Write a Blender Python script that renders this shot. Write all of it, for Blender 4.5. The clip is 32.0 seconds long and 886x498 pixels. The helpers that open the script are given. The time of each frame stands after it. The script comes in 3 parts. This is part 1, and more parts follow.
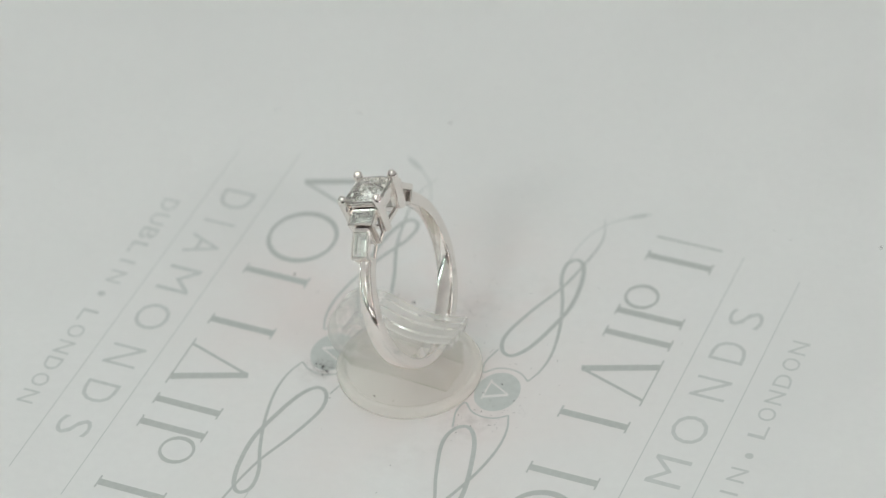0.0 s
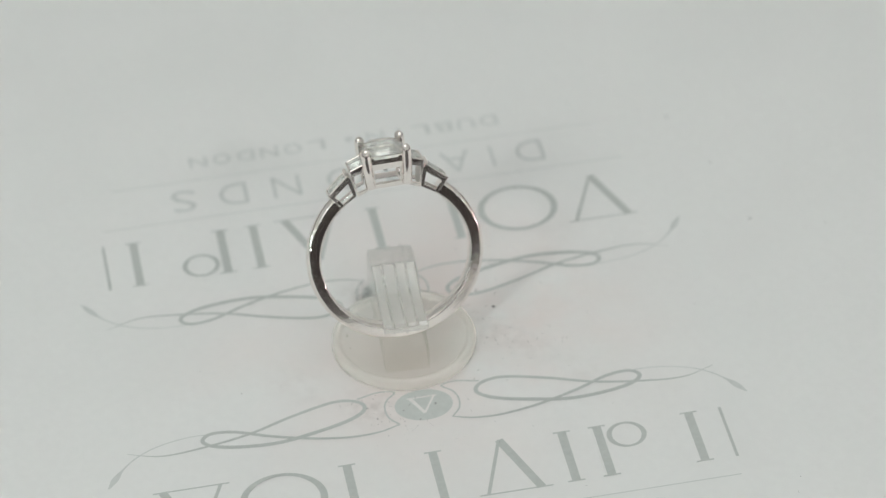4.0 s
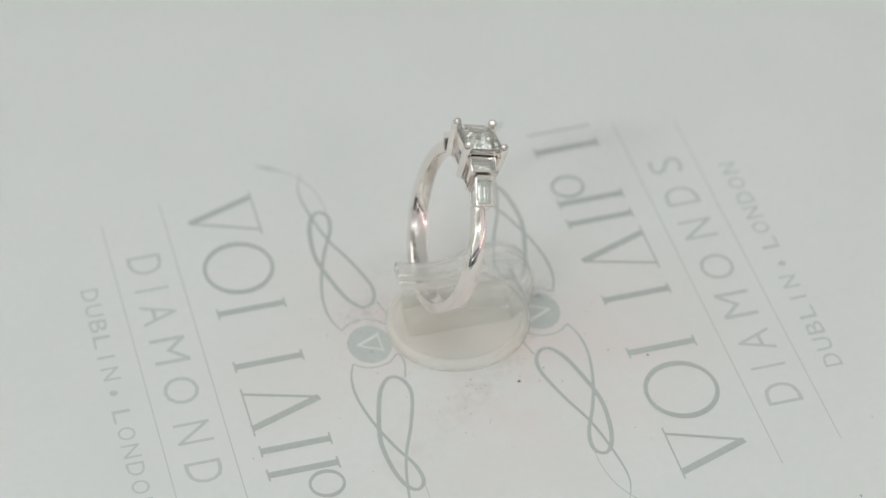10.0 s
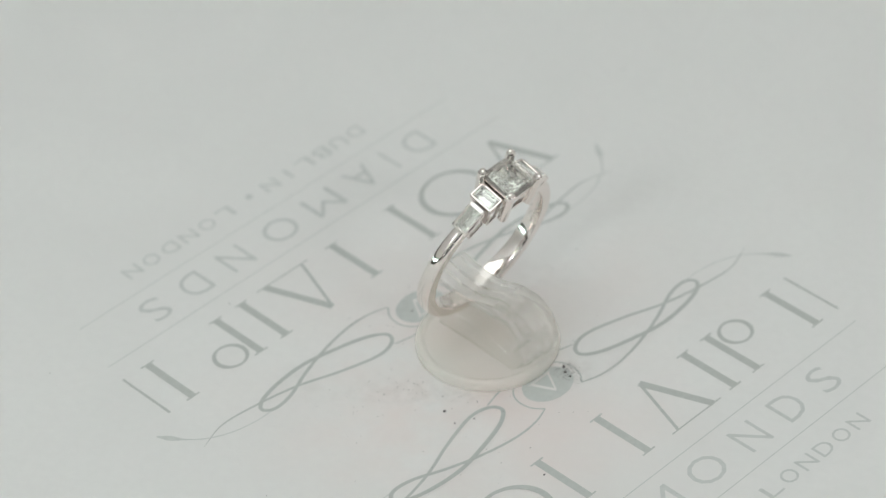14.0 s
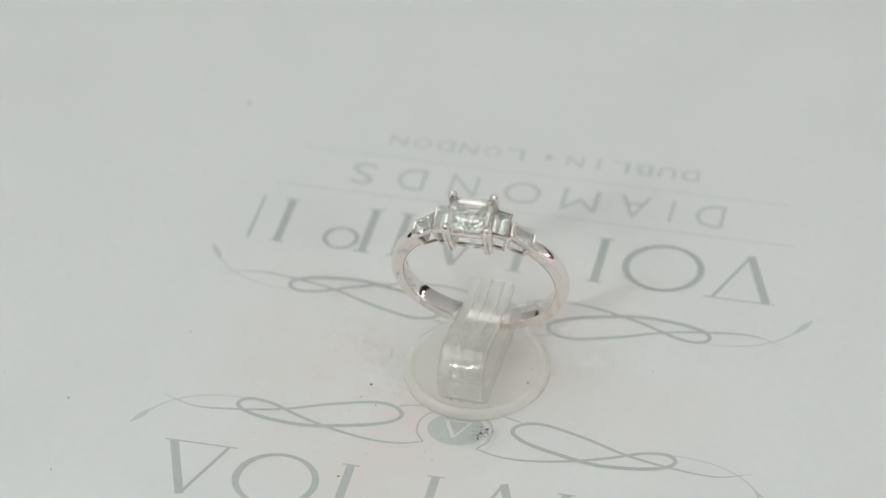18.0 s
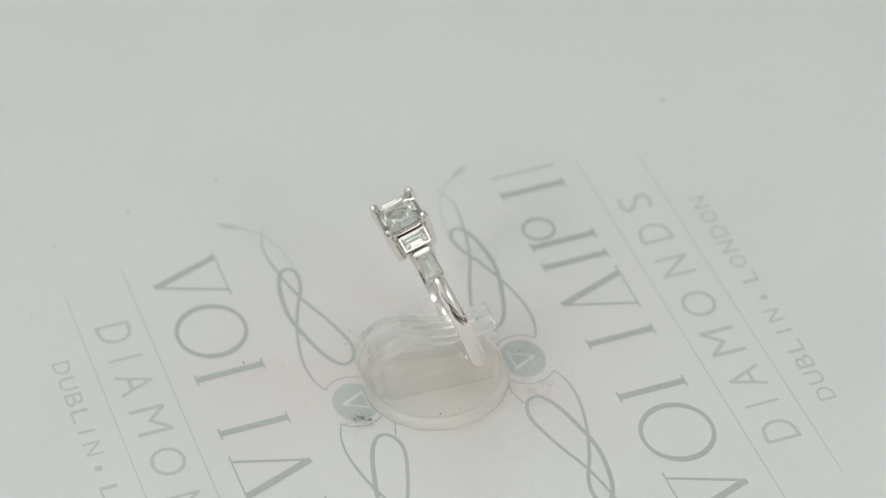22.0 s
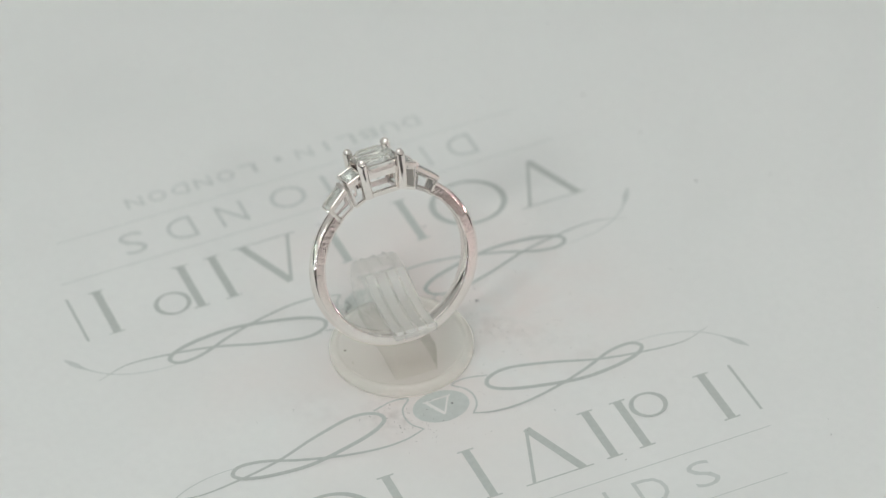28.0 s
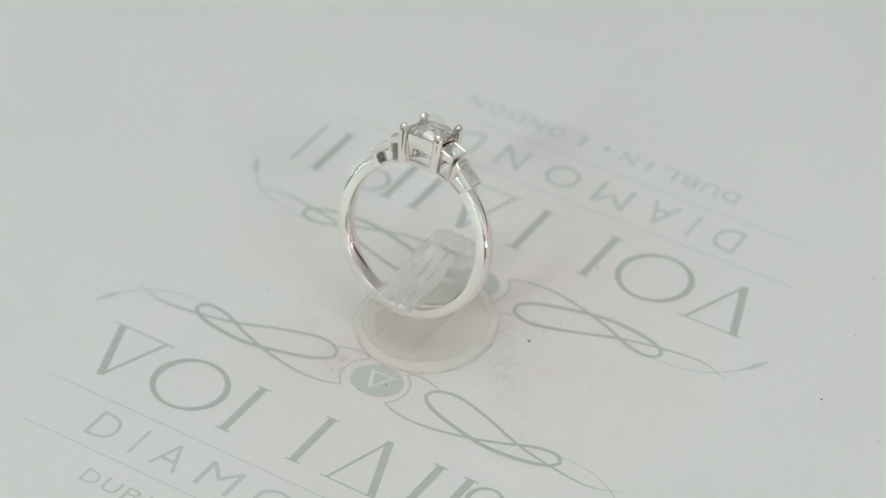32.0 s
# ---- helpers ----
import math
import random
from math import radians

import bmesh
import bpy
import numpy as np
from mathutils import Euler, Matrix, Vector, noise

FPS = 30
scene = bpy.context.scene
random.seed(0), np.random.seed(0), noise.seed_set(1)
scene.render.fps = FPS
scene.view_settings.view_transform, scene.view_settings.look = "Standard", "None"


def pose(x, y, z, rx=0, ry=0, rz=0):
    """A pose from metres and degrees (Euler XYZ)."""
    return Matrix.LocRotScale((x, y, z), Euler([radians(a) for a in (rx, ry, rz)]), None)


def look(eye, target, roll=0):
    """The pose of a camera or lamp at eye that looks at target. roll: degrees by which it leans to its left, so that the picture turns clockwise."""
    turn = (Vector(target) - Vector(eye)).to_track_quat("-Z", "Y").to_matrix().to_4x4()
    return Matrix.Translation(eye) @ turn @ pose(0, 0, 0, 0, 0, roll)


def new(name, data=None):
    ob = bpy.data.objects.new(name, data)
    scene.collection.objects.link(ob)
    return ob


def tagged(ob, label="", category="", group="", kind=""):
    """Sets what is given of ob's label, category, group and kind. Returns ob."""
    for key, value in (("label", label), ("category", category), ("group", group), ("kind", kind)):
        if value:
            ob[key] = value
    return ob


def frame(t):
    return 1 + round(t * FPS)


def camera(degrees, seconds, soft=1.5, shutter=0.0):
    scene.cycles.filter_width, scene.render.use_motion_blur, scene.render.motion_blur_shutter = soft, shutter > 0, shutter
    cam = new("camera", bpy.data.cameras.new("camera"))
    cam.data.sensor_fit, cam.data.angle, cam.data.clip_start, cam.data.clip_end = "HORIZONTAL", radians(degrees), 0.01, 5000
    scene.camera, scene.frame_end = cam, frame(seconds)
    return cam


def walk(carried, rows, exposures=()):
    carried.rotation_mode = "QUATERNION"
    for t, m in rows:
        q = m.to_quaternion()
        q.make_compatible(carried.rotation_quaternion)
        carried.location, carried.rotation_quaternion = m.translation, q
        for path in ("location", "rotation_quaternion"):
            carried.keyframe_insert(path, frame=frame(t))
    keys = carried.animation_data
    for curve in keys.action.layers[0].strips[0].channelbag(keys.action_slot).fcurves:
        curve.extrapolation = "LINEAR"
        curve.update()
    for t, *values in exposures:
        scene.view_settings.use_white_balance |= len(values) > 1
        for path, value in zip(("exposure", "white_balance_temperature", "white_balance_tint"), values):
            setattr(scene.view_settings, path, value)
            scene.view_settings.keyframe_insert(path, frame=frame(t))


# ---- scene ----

# ---------------------------------------------------------------- camera
# Still camera; the round of paper, the stand and the ring turn below it.
cam = camera(15.73, 32.0, soft=1.4)
EYE = (0.0, -0.28272, 0.25090)
AIM = (EYE[0] + 0.00065461, EYE[1] + 0.76919, EYE[2] - 0.63902)
VIEW = look(EYE, AIM, -2.414)
cam.data.dof.use_dof, cam.data.dof.focus_distance, cam.data.dof.aperture_fstop = True, 0.362, 22.0
walk(cam, [(0.0, VIEW), (32.0, VIEW)])
scene.view_settings.exposure = 0.0

MM = 0.001
TURN = [(0.0, -1.44), (3.5, -51.16), (6.0, -86.75), (9.0, -129.97), (12.0, -174.32), (14.5, -211.30),
        (17.0, -248.00), (20.0, -291.31), (23.0, -334.23), (26.0, -377.00), (29.0, -419.87), (32.0, -462.99)]


def turned(t):
    """The table's angle in degrees at t seconds, a smooth curve through TURN."""
    ts = [q[0] for q in TURN]
    a = [q[1] for q in TURN]
    i = max(0, min(len(ts) - 2, sum(1 for q in ts if q <= t) - 1))

    def slope(k):
        lo, hi = max(k - 1, 0), min(k + 1, len(ts) - 1)
        return (a[hi] - a[lo]) / (ts[hi] - ts[lo])

    h = ts[i + 1] - ts[i]
    u = (t - ts[i]) / h
    return ((2 * u**3 - 3 * u**2 + 1) * a[i] + (u**3 - 2 * u**2 + u) * h * slope(i)
            + (3 * u**2 - 2 * u**3) * a[i + 1] + (u**3 - u**2) * h * slope(i + 1))


# ---------------------------------------------------------------- light
world = bpy.data.worlds.new("room_air")
scene.world = world
world.use_nodes = True
world.node_tree.nodes["Background"].inputs[0].default_value = (0.8, 0.9, 1.0, 1)
world.node_tree.nodes["Background"].inputs[1].default_value = 0.02


def lamp(name, eye, target, sx, sy, watts, colour):
    d = bpy.data.lights.new(name, "AREA")
    d.shape, d.size, d.size_y, d.energy, d.color = "RECTANGLE", sx, sy, watts, colour
    ob = new(name, d)
    ob.matrix_world = look(eye, target)
    return ob


# Unseen broad fill from above, added for the even brightness.
lamp("soft_fill_light", (-0.10, -0.05, 0.745), (-0.10, -0.05, 0.0), 0.64, 0.64, 1.90, (0.955, 1.0, 0.99))


# ---------------------------------------------------------------- materials
def material(name, base, rough=0.5, metal=0.0, grain=0.0, grain_scale=900.0, stain=0.0, stain_colour=None,
             stain_scale=60.0, bump=0.0, ior=1.5, glass=0.0, coat=0.0):
    m = bpy.data.materials.new(name)
    m.use_nodes = True
    nt = m.node_tree
    b = nt.nodes["Principled BSDF"]
    b.inputs["Roughness"].default_value = rough
    b.inputs["Metallic"].default_value = metal
    b.inputs["IOR"].default_value = ior
    b.inputs["Transmission Weight"].default_value = glass
    b.inputs["Coat Weight"].default_value = coat
    b.inputs["Base Color"].default_value = (*base, 1)
    co = nt.nodes.new("ShaderNodeTexCoord")
    last = None

    def noise_node(scale, detail):
        n = nt.nodes.new("ShaderNodeTexNoise")
        n.inputs["Scale"].default_value, n.inputs["Detail"].default_value = scale, detail
        nt.links.new(co.outputs["Object"], n.inputs["Vector"])
        return n

    def mix(fac, lo, hi, colour_in, colour):
        r = nt.nodes.new("ShaderNodeMapRange")
        r.inputs["From Min"].default_value, r.inputs["From Max"].default_value = lo, hi
        nt.links.new(fac, r.inputs["Value"])
        x = nt.nodes.new("ShaderNodeMix")
        x.data_type = "RGBA"
        nt.links.new(r.outputs[0], x.inputs[0])
        if colour_in is None:
            x.inputs[6].default_value = (*base, 1)
        else:
            nt.links.new(colour_in, x.inputs[6])
        x.inputs[7].default_value = (*colour, 1)
        return x.outputs[2]

    if stain:
        n = noise_node(stain_scale, 4)
        c = stain_colour or tuple(v * (1 - stain) for v in base)
        last = mix(n.outputs[0], 0.45, 0.85, last, c)
    if grain:
        n = noise_node(grain_scale, 3)
        last = mix(n.outputs[0], 0.35, 1.1, last, tuple(v * (1 - grain) for v in base))
    if last is not None:
        nt.links.new(last, b.inputs["Base Color"])
    if bump:
        n = noise_node(grain_scale * 0.7, 4)
        bp = nt.nodes.new("ShaderNodeBump")
        bp.inputs["Strength"].default_value, bp.inputs["Distance"].default_value = bump, 0.0002
        nt.links.new(n.outputs[0], bp.inputs["Height"])
        nt.links.new(bp.outputs[0], b.inputs["Normal"])
    return m


def paper_material():
    """White coated paper: fine grain, uneven tone, a rosy tint round the stand and grey smudges beside it."""
    m = material("paper", (0.71, 0.71, 0.697), 0.5, grain=0.05, grain_scale=900, stain=0.05, stain_scale=35, bump=0.10)
    nt = m.node_tree
    b = nt.nodes["Principled BSDF"]
    last = b.inputs["Base Color"].links[0].from_socket
    co = nt.nodes.new("ShaderNodeTexCoord")
    # centre and half-widths in millimetres, turn, colour, strength, size of the mottling
    for cx, cy, rx, ry, turn, colour, strength, mottle in (
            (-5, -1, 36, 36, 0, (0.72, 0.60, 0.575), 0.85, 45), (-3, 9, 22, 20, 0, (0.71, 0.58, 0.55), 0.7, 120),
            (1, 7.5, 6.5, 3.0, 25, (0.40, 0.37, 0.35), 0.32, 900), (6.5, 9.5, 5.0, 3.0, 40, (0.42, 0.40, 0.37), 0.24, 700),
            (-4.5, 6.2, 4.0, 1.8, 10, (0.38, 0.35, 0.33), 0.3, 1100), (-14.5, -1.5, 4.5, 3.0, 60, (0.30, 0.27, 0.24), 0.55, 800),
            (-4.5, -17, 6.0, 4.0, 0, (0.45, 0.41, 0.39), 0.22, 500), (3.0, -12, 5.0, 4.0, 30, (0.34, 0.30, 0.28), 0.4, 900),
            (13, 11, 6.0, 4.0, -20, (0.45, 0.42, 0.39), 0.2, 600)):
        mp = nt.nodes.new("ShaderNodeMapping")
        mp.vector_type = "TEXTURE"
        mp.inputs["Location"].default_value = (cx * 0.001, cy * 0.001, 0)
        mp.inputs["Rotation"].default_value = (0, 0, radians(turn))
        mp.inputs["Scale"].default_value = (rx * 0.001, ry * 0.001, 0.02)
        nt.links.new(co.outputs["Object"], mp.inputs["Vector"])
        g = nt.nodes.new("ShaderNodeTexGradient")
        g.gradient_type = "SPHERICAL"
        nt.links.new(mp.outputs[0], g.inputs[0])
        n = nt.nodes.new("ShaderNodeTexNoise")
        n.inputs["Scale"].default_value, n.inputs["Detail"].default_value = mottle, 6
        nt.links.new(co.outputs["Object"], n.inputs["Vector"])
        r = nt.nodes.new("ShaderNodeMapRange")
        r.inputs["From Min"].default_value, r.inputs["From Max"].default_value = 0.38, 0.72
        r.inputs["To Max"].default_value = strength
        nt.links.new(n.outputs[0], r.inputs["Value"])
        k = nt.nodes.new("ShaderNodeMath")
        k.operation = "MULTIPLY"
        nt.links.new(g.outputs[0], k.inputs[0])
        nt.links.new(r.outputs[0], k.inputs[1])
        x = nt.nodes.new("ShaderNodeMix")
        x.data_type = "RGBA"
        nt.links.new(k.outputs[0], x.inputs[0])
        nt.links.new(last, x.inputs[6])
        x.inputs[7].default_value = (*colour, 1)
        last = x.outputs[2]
    nt.links.new(last, b.inputs["Base Color"])
    return m


def acrylic(name, tint, straight, haze, gloss, rough=0.03, waves=0.12):
    """Clear moulded acrylic: mostly see-through, partly bending what lies behind, with a faint haze and glossy faces."""
    m = bpy.data.materials.new(name)
    m.use_nodes = True
    nt = m.node_tree
    b = nt.nodes["Principled BSDF"]
    b.inputs["Base Color"].default_value = (*tint, 1)
    b.inputs["Roughness"].default_value, b.inputs["IOR"].default_value = rough, 1.46
    b.inputs["Transmission Weight"].default_value = 1.0
    co = nt.nodes.new("ShaderNodeTexCoord")
    n = nt.nodes.new("ShaderNodeTexNoise")
    n.inputs["Scale"].default_value, n.inputs["Detail"].default_value = 330, 3
    nt.links.new(co.outputs["Object"], n.inputs["Vector"])
    bp = nt.nodes.new("ShaderNodeBump")
    bp.inputs["Strength"].default_value, bp.inputs["Distance"].default_value = waves, 0.0003
    nt.links.new(n.outputs[0], bp.inputs["Height"])
    tr = nt.nodes.new("ShaderNodeBsdfTransparent")
    tr.inputs[0].default_value = (*tint, 1)
    df = nt.nodes.new("ShaderNodeBsdfDiffuse")
    tl = nt.nodes.new("ShaderNodeBsdfTranslucent")
    milk = nt.nodes.new("ShaderNodeMixShader")
    nt.links.new(df.outputs[0], milk.inputs[1])
    nt.links.new(tl.outputs[0], milk.inputs[2])
    for node in (df, tl):
        node.inputs[0].default_value = (1.0, 0.99, 0.96, 1)
    gs = nt.nodes.new("ShaderNodeBsdfGlossy")
    gs.inputs["Roughness"].default_value = rough + 0.04
    for node in (b, gs):
        nt.links.new(bp.outputs[0], node.inputs["Normal"])
    lw = nt.nodes.new("ShaderNodeLayerWeight")
    pw = nt.nodes.new("ShaderNodeMath")
    pw.operation, pw.inputs[1].default_value = "POWER", 3.0
    nt.links.new(lw.outputs["Facing"], pw.inputs[0])
    fr = nt.nodes.new("ShaderNodeMapRange")
    fr.inputs["To Min"].default_value, fr.inputs["To Max"].default_value = gloss
    nt.links.new(pw.outputs[0], fr.inputs["Value"])
    prev = b.outputs[0]
    for node, share in ((tr, straight), (milk, haze), (gs, None)):
        mx = nt.nodes.new("ShaderNodeMixShader")
        if share is None:
            nt.links.new(fr.outputs[0], mx.inputs[0])
        else:
            mx.inputs[0].default_value = share
        nt.links.new(prev, mx.inputs[1])
        nt.links.new(node.outputs[0], mx.inputs[2])
        prev = mx.outputs[0]
    nt.links.new(prev, nt.nodes["Material Output"].inputs["Surface"])
    return m


def glow(name, colour, strength):
    m = bpy.data.materials.new(name)
    m.use_nodes = True
    b = m.node_tree.nodes["Principled BSDF"]
    b.inputs["Base Color"].default_value = (0.9, 0.9, 0.85, 1)
    b.inputs["Emission Color"].default_value, b.inputs["Emission Strength"].default_value = (*colour, 1), strength
    return m


PAPER = paper_material()
INK = material("silver_ink", (0.465, 0.485, 0.467), 0.45, grain=0.16, grain_scale=1500, bump=0.1)
MEDAL = material("soft_grey_ink", (0.525, 0.547, 0.528), 0.4, grain=0.15, grain_scale=1300, stain=0.1, stain_scale=300, bump=0.1)
FAINT = material("faint_ink", (0.545, 0.562, 0.548), 0.45, grain=0.15, grain_scale=1500)
SATIN = material("satin_gold", (0.90, 0.85, 0.82), 0.28, 1.0, grain=0.1, grain_scale=3000)
GOLD = material("white_gold", (0.89, 0.835, 0.80), 0.07, 1.0, grain=0.06, grain_scale=2500, bump=0.02)
# Darker gold for inward wall faces: recess shade put into the colour.
INNER_SHADE = material("shaded_gold", (0.52, 0.49, 0.46), 0.4, 1.0, grain=0.2, grain_scale=3000)
MARK = material("engraved_metal", (0.30, 0.28, 0.26), 0.35, 1.0)




def clear_stone(name, straight):
    """Clear cut stone; part of the light passes straight through its upper faces to the facets below."""
    m = material(name, (0.985, 1.0, 0.985), 0.0, ior=1.75, glass=1.0)
    nt = m.node_tree
    clear, mix = nt.nodes.new("ShaderNodeBsdfTransparent"), nt.nodes.new("ShaderNodeMixShader")
    mix.inputs[0].default_value = straight
    nt.links.new(nt.nodes["Principled BSDF"].outputs[0], mix.inputs[1])
    nt.links.new(clear.outputs[0], mix.inputs[2])
    nt.links.new(mix.outputs[0], nt.nodes["Material Output"].inputs["Surface"])
    return m


DIAMOND = clear_stone("diamond", 0.33)
FACET = material("diamond_pavilion", (0.99, 1.0, 0.97), 0.03, 0.77)
ACRYLIC = acrylic("acrylic", (1.0, 1.0, 0.995), 0.87, 0.07, (0.07, 0.8))
# Whiter copy of the acrylic: bright light on the tongue's top put into colour.
LIT_TOP = acrylic("lit_top_acrylic", (1.0, 1.0, 0.995), 0.88, 0.3, (0.06, 0.5), 0.08, 0.35)
CLEAR = acrylic("clear_acrylic", (1.0, 0.998, 0.99), 0.97, 0.02, (0.01, 0.1))
# Brightness put into the base as white haze, with a warm tint.
BASE_ACRYLIC = acrylic("milky_acrylic", (1.0, 0.995, 0.972), 0.96, 0.3, (0.03, 0.4), 0.05, 0.3)
WALL = material("grey_board", (0.58, 0.58, 0.57), 0.7, grain=0.05, grain_scale=40, stain=0.04, stain_scale=4)
DARK = material("dark_matte", (0.035, 0.028, 0.026), 0.85, grain=0.3, grain_scale=60)
TABLE = material("table_laminate", (0.70, 0.69, 0.67), 0.4, grain=0.08, grain_scale=50)
DUST = material("dark_dust", (0.10, 0.09, 0.09), 0.9, grain=0.4, grain_scale=3000)
LED = glow("led_glow", (0.95, 1.0, 0.98), 780.0)
LED_LOW = glow("led_glow_dim", (0.98, 1.0, 0.97), 60.0)
# Rose and mint are added tints, to redden one side and green the other.
LED_ROSE = glow("led_glow_rose", (1.0, 0.72, 0.74), 130.0)
LED_MINT = glow("led_glow_mint", (0.74, 1.0, 0.93), 110.0)


# ---------------------------------------------------------------- mesh helpers (millimetres)
def mesh_of(name, bm, mat, smooth=None):
    bmesh.ops.transform(bm, matrix=Matrix.Scale(MM, 4), verts=bm.verts)
    bmesh.ops.recalc_face_normals(bm, faces=bm.faces)
    me = bpy.data.meshes.new(name)
    bm.to_mesh(me)
    bm.free()
    me.materials.append(mat)
    if smooth is not None:
        me.shade_smooth()
        me.set_sharp_from_angle(angle=radians(smooth))
    return me


def part(name, bm, mat, parent, label="", smooth=None, at=None):
    ob = new(name, mesh_of(name, bm, mat, smooth))
    ob.parent = parent
    if at is not None:
        ob.matrix_basis = at
    if label:
        tagged(ob, label)
    return ob


def empty(name):
    ob = new(name)
    ob.empty_display_size = 0.005
    return ob


def add_box(bm, m, sx, sy, sz, bevel=0.0, taper=1.0):
    """A box of sx by sy by sz about m's origin, standing on z = 0; taper shrinks its foot."""
    vs = []
    for z, k in ((0, taper), (sz, 1.0)):
        for x, y in ((-1, -1), (1, -1), (1, 1), (-1, 1)):
            vs.append(bm.verts.new(m @ Vector((x * sx / 2 * k, y * sy / 2 * k, z))))
    fs = [bm.faces.new([vs[i] for i in q]) for q in
          ((3, 2, 1, 0), (4, 5, 6, 7), (0, 1, 5, 4), (1, 2, 6, 5), (2, 3, 7, 6), (3, 0, 4, 7))]
    if bevel:
        es = list({e for f in fs for e in f.edges})
        bmesh.ops.bevel(bm, geom=es, offset=bevel, segments=2, affect="EDGES", clamp_overlap=True)


def loft(bm, rings, closed=False, caps=True):
    """Skin over rings of equal length; closed joins the last ring to the first."""
    rows = [[bm.verts.new(q) for q in r] for r in rings]
    n = len(rows[0])
    pairs = list(zip(rows, rows[1:] + rows[:1] if closed else rows[1:]))
    for a, b in pairs:
        for i in range(n):
            bm.faces.new((a[i], a[(i + 1) % n], b[(i + 1) % n], b[i]))
    if caps and not closed:
        bm.faces.new(rows[0])
        bm.faces.new(rows[-1])


def lathe(bm, prof, centre=(0, 0), n=64):
    cx, cy = centre
    loft(bm, [[(cx + r * math.cos(2 * math.pi * i / n), cy + r * math.sin(2 * math.pi * i / n), z) for i in range(n)]
              for r, z in prof])


def spline(points, steps=10):
    """A smooth open line through points (Catmull-Rom)."""
    p = [Vector(q) for q in points]
    p = [p[0] * 2 - p[1]] + p + [p[-1] * 2 - p[-2]]
    out = []
    for i in range(1, len(p) - 2):
        for k in range(steps):
            u = k / steps
            out.append(0.5 * ((2 * p[i]) + (p[i + 1] - p[i - 1]) * u + (2 * p[i - 1] - 5 * p[i] + 4 * p[i + 1] - p[i + 2]) * u * u
                              + (3 * p[i] - p[i - 1] - 3 * p[i + 1] + p[i + 2]) * u**3))
    out.append(p[-2])
    return out


def tube(bm, path, radius, n=8):
    """A round rod along path; radius is a number or one per point."""
    path = [Vector(q) for q in path]
    rings = []
    side = None
    for i, q in enumerate(path):
        d = (path[min(i + 1, len(path) - 1)] - path[max(i - 1, 0)]).normalized()
        if side is None:
            side = d.orthogonal().normalized()
        side = (side - d * side.dot(d)).normalized()
        up = d.cross(side)
        r = radius[i] if isinstance(radius, (list, tuple)) else radius
        rings.append([q + (side * math.cos(2 * math.pi * k / n) + up * math.sin(2 * math.pi * k / n)) * r for k in range(n)])
    loft(bm, rings)


# ---------------------------------------------------------------- plain unseen room, added round the table
def room():
    def slab(name, x0, x1, y0, y1, z0, z1, mat):
        bm = bmesh.new()
        add_box(bm, Matrix.Translation(((x0 + x1) * 500, (y0 + y1) * 500, z0 * 1000)), (x1 - x0) * 1000, (y1 - y0) * 1000, (z1 - z0) * 1000)
        return tagged(new(name, mesh_of(name, bm, mat)), kind="structure")

    slab("floor", -0.55, 0.55, -0.72, 0.55, -0.06, -0.023, TABLE)
    # Added dark card, out of view, mirrored by the ring's flanks.
    slab("floor_dark_card", -0.12, 0.15, -0.645, -0.16, -0.023, -0.019, DARK)
    slab("ceiling", -0.55, 0.55, -0.72, 0.55, 0.75, 0.80, WALL)
    slab("wall_north", -0.55, 0.55, 0.45, 0.50, -0.023, 0.75, WALL)
    slab("wall_south", -0.55, 0.55, -0.70, -0.65, 0.17, 0.75, WALL)
    # Dark lower walls here and below, unseen, added for dark reflections.
    slab("wall_south_lower", -0.55, 0.55, -0.70, -0.65, -0.023, 0.17, DARK)
    for name, x in (("wall_west", -0.50), ("wall_east", 0.45)):
        slab(name, x, x + 0.05, -0.65, 0.45, 0.06, 0.75, WALL)
        slab(name + "_lower", x, x + 0.05, -0.65, 0.45, -0.023, 0.06, DARK)


room()


def led_strip(a, b, count, mat, bracket=True):
    """A row of small lamps on a bar from a to b, facing the turning table."""
    a, b = Vector(a), Vector(b)
    bar = tagged(empty("led_strip"), "row of small lamps on a dark bar", "lamp", "lamp bars round the display")
    bm = bmesh.new()
    x = (b - a).normalized()
    z = (Vector((0, 0, 0.01)) - (a + b) / 2)
    z = (z - x * z.dot(x)).normalized()
    y = z.cross(x)
    m = Matrix((x, y, z)).transposed().to_4x4()
    m.translation = (a + b) / 2 / MM
    add_box(bm, m @ Matrix.Translation((0, 0, -5)), (b - a).length / MM + 12, 10, 4, 0.8)
    part("bar", bm, DARK, bar)
    mid = (a + b) / 2 / MM
    if bracket:
        bm = bmesh.new()
        add_box(bm, Matrix.Translation((mid.x, -641, mid.z - 6)), 20, 18, 12, 1)
        part("bracket", bm, DARK, bar)
    for i in range(count):
        bm = bmesh.new()
        q = a.lerp(b, i / (count - 1)) / MM
        k = m.copy()
        k.translation = q
        loft(bm, [[k @ Vector((r * math.cos(2 * math.pi * j / 10), r * math.sin(2 * math.pi * j / 10), h)) for j in range(10)] for r, h in ((4.0, -1.1), (4.0, 0.0), (2.6, 1.2))])
        part("led", bm, mat, bar)


led_strip((-0.43, -0.636, 0.50), (-0.29, -0.636, 0.58), 14, LED)
led_strip((0.30, -0.636, 0.50), (0.40, -0.636, 0.52), 8, LED)
led_strip((-0.444, -0.45, 0.03), (-0.444, 0.10, 0.03), 18, LED_MINT, False)
led_strip((0.444, -0.45, 0.03), (0.444, 0.10, 0.03), 18, LED_ROSE, False)
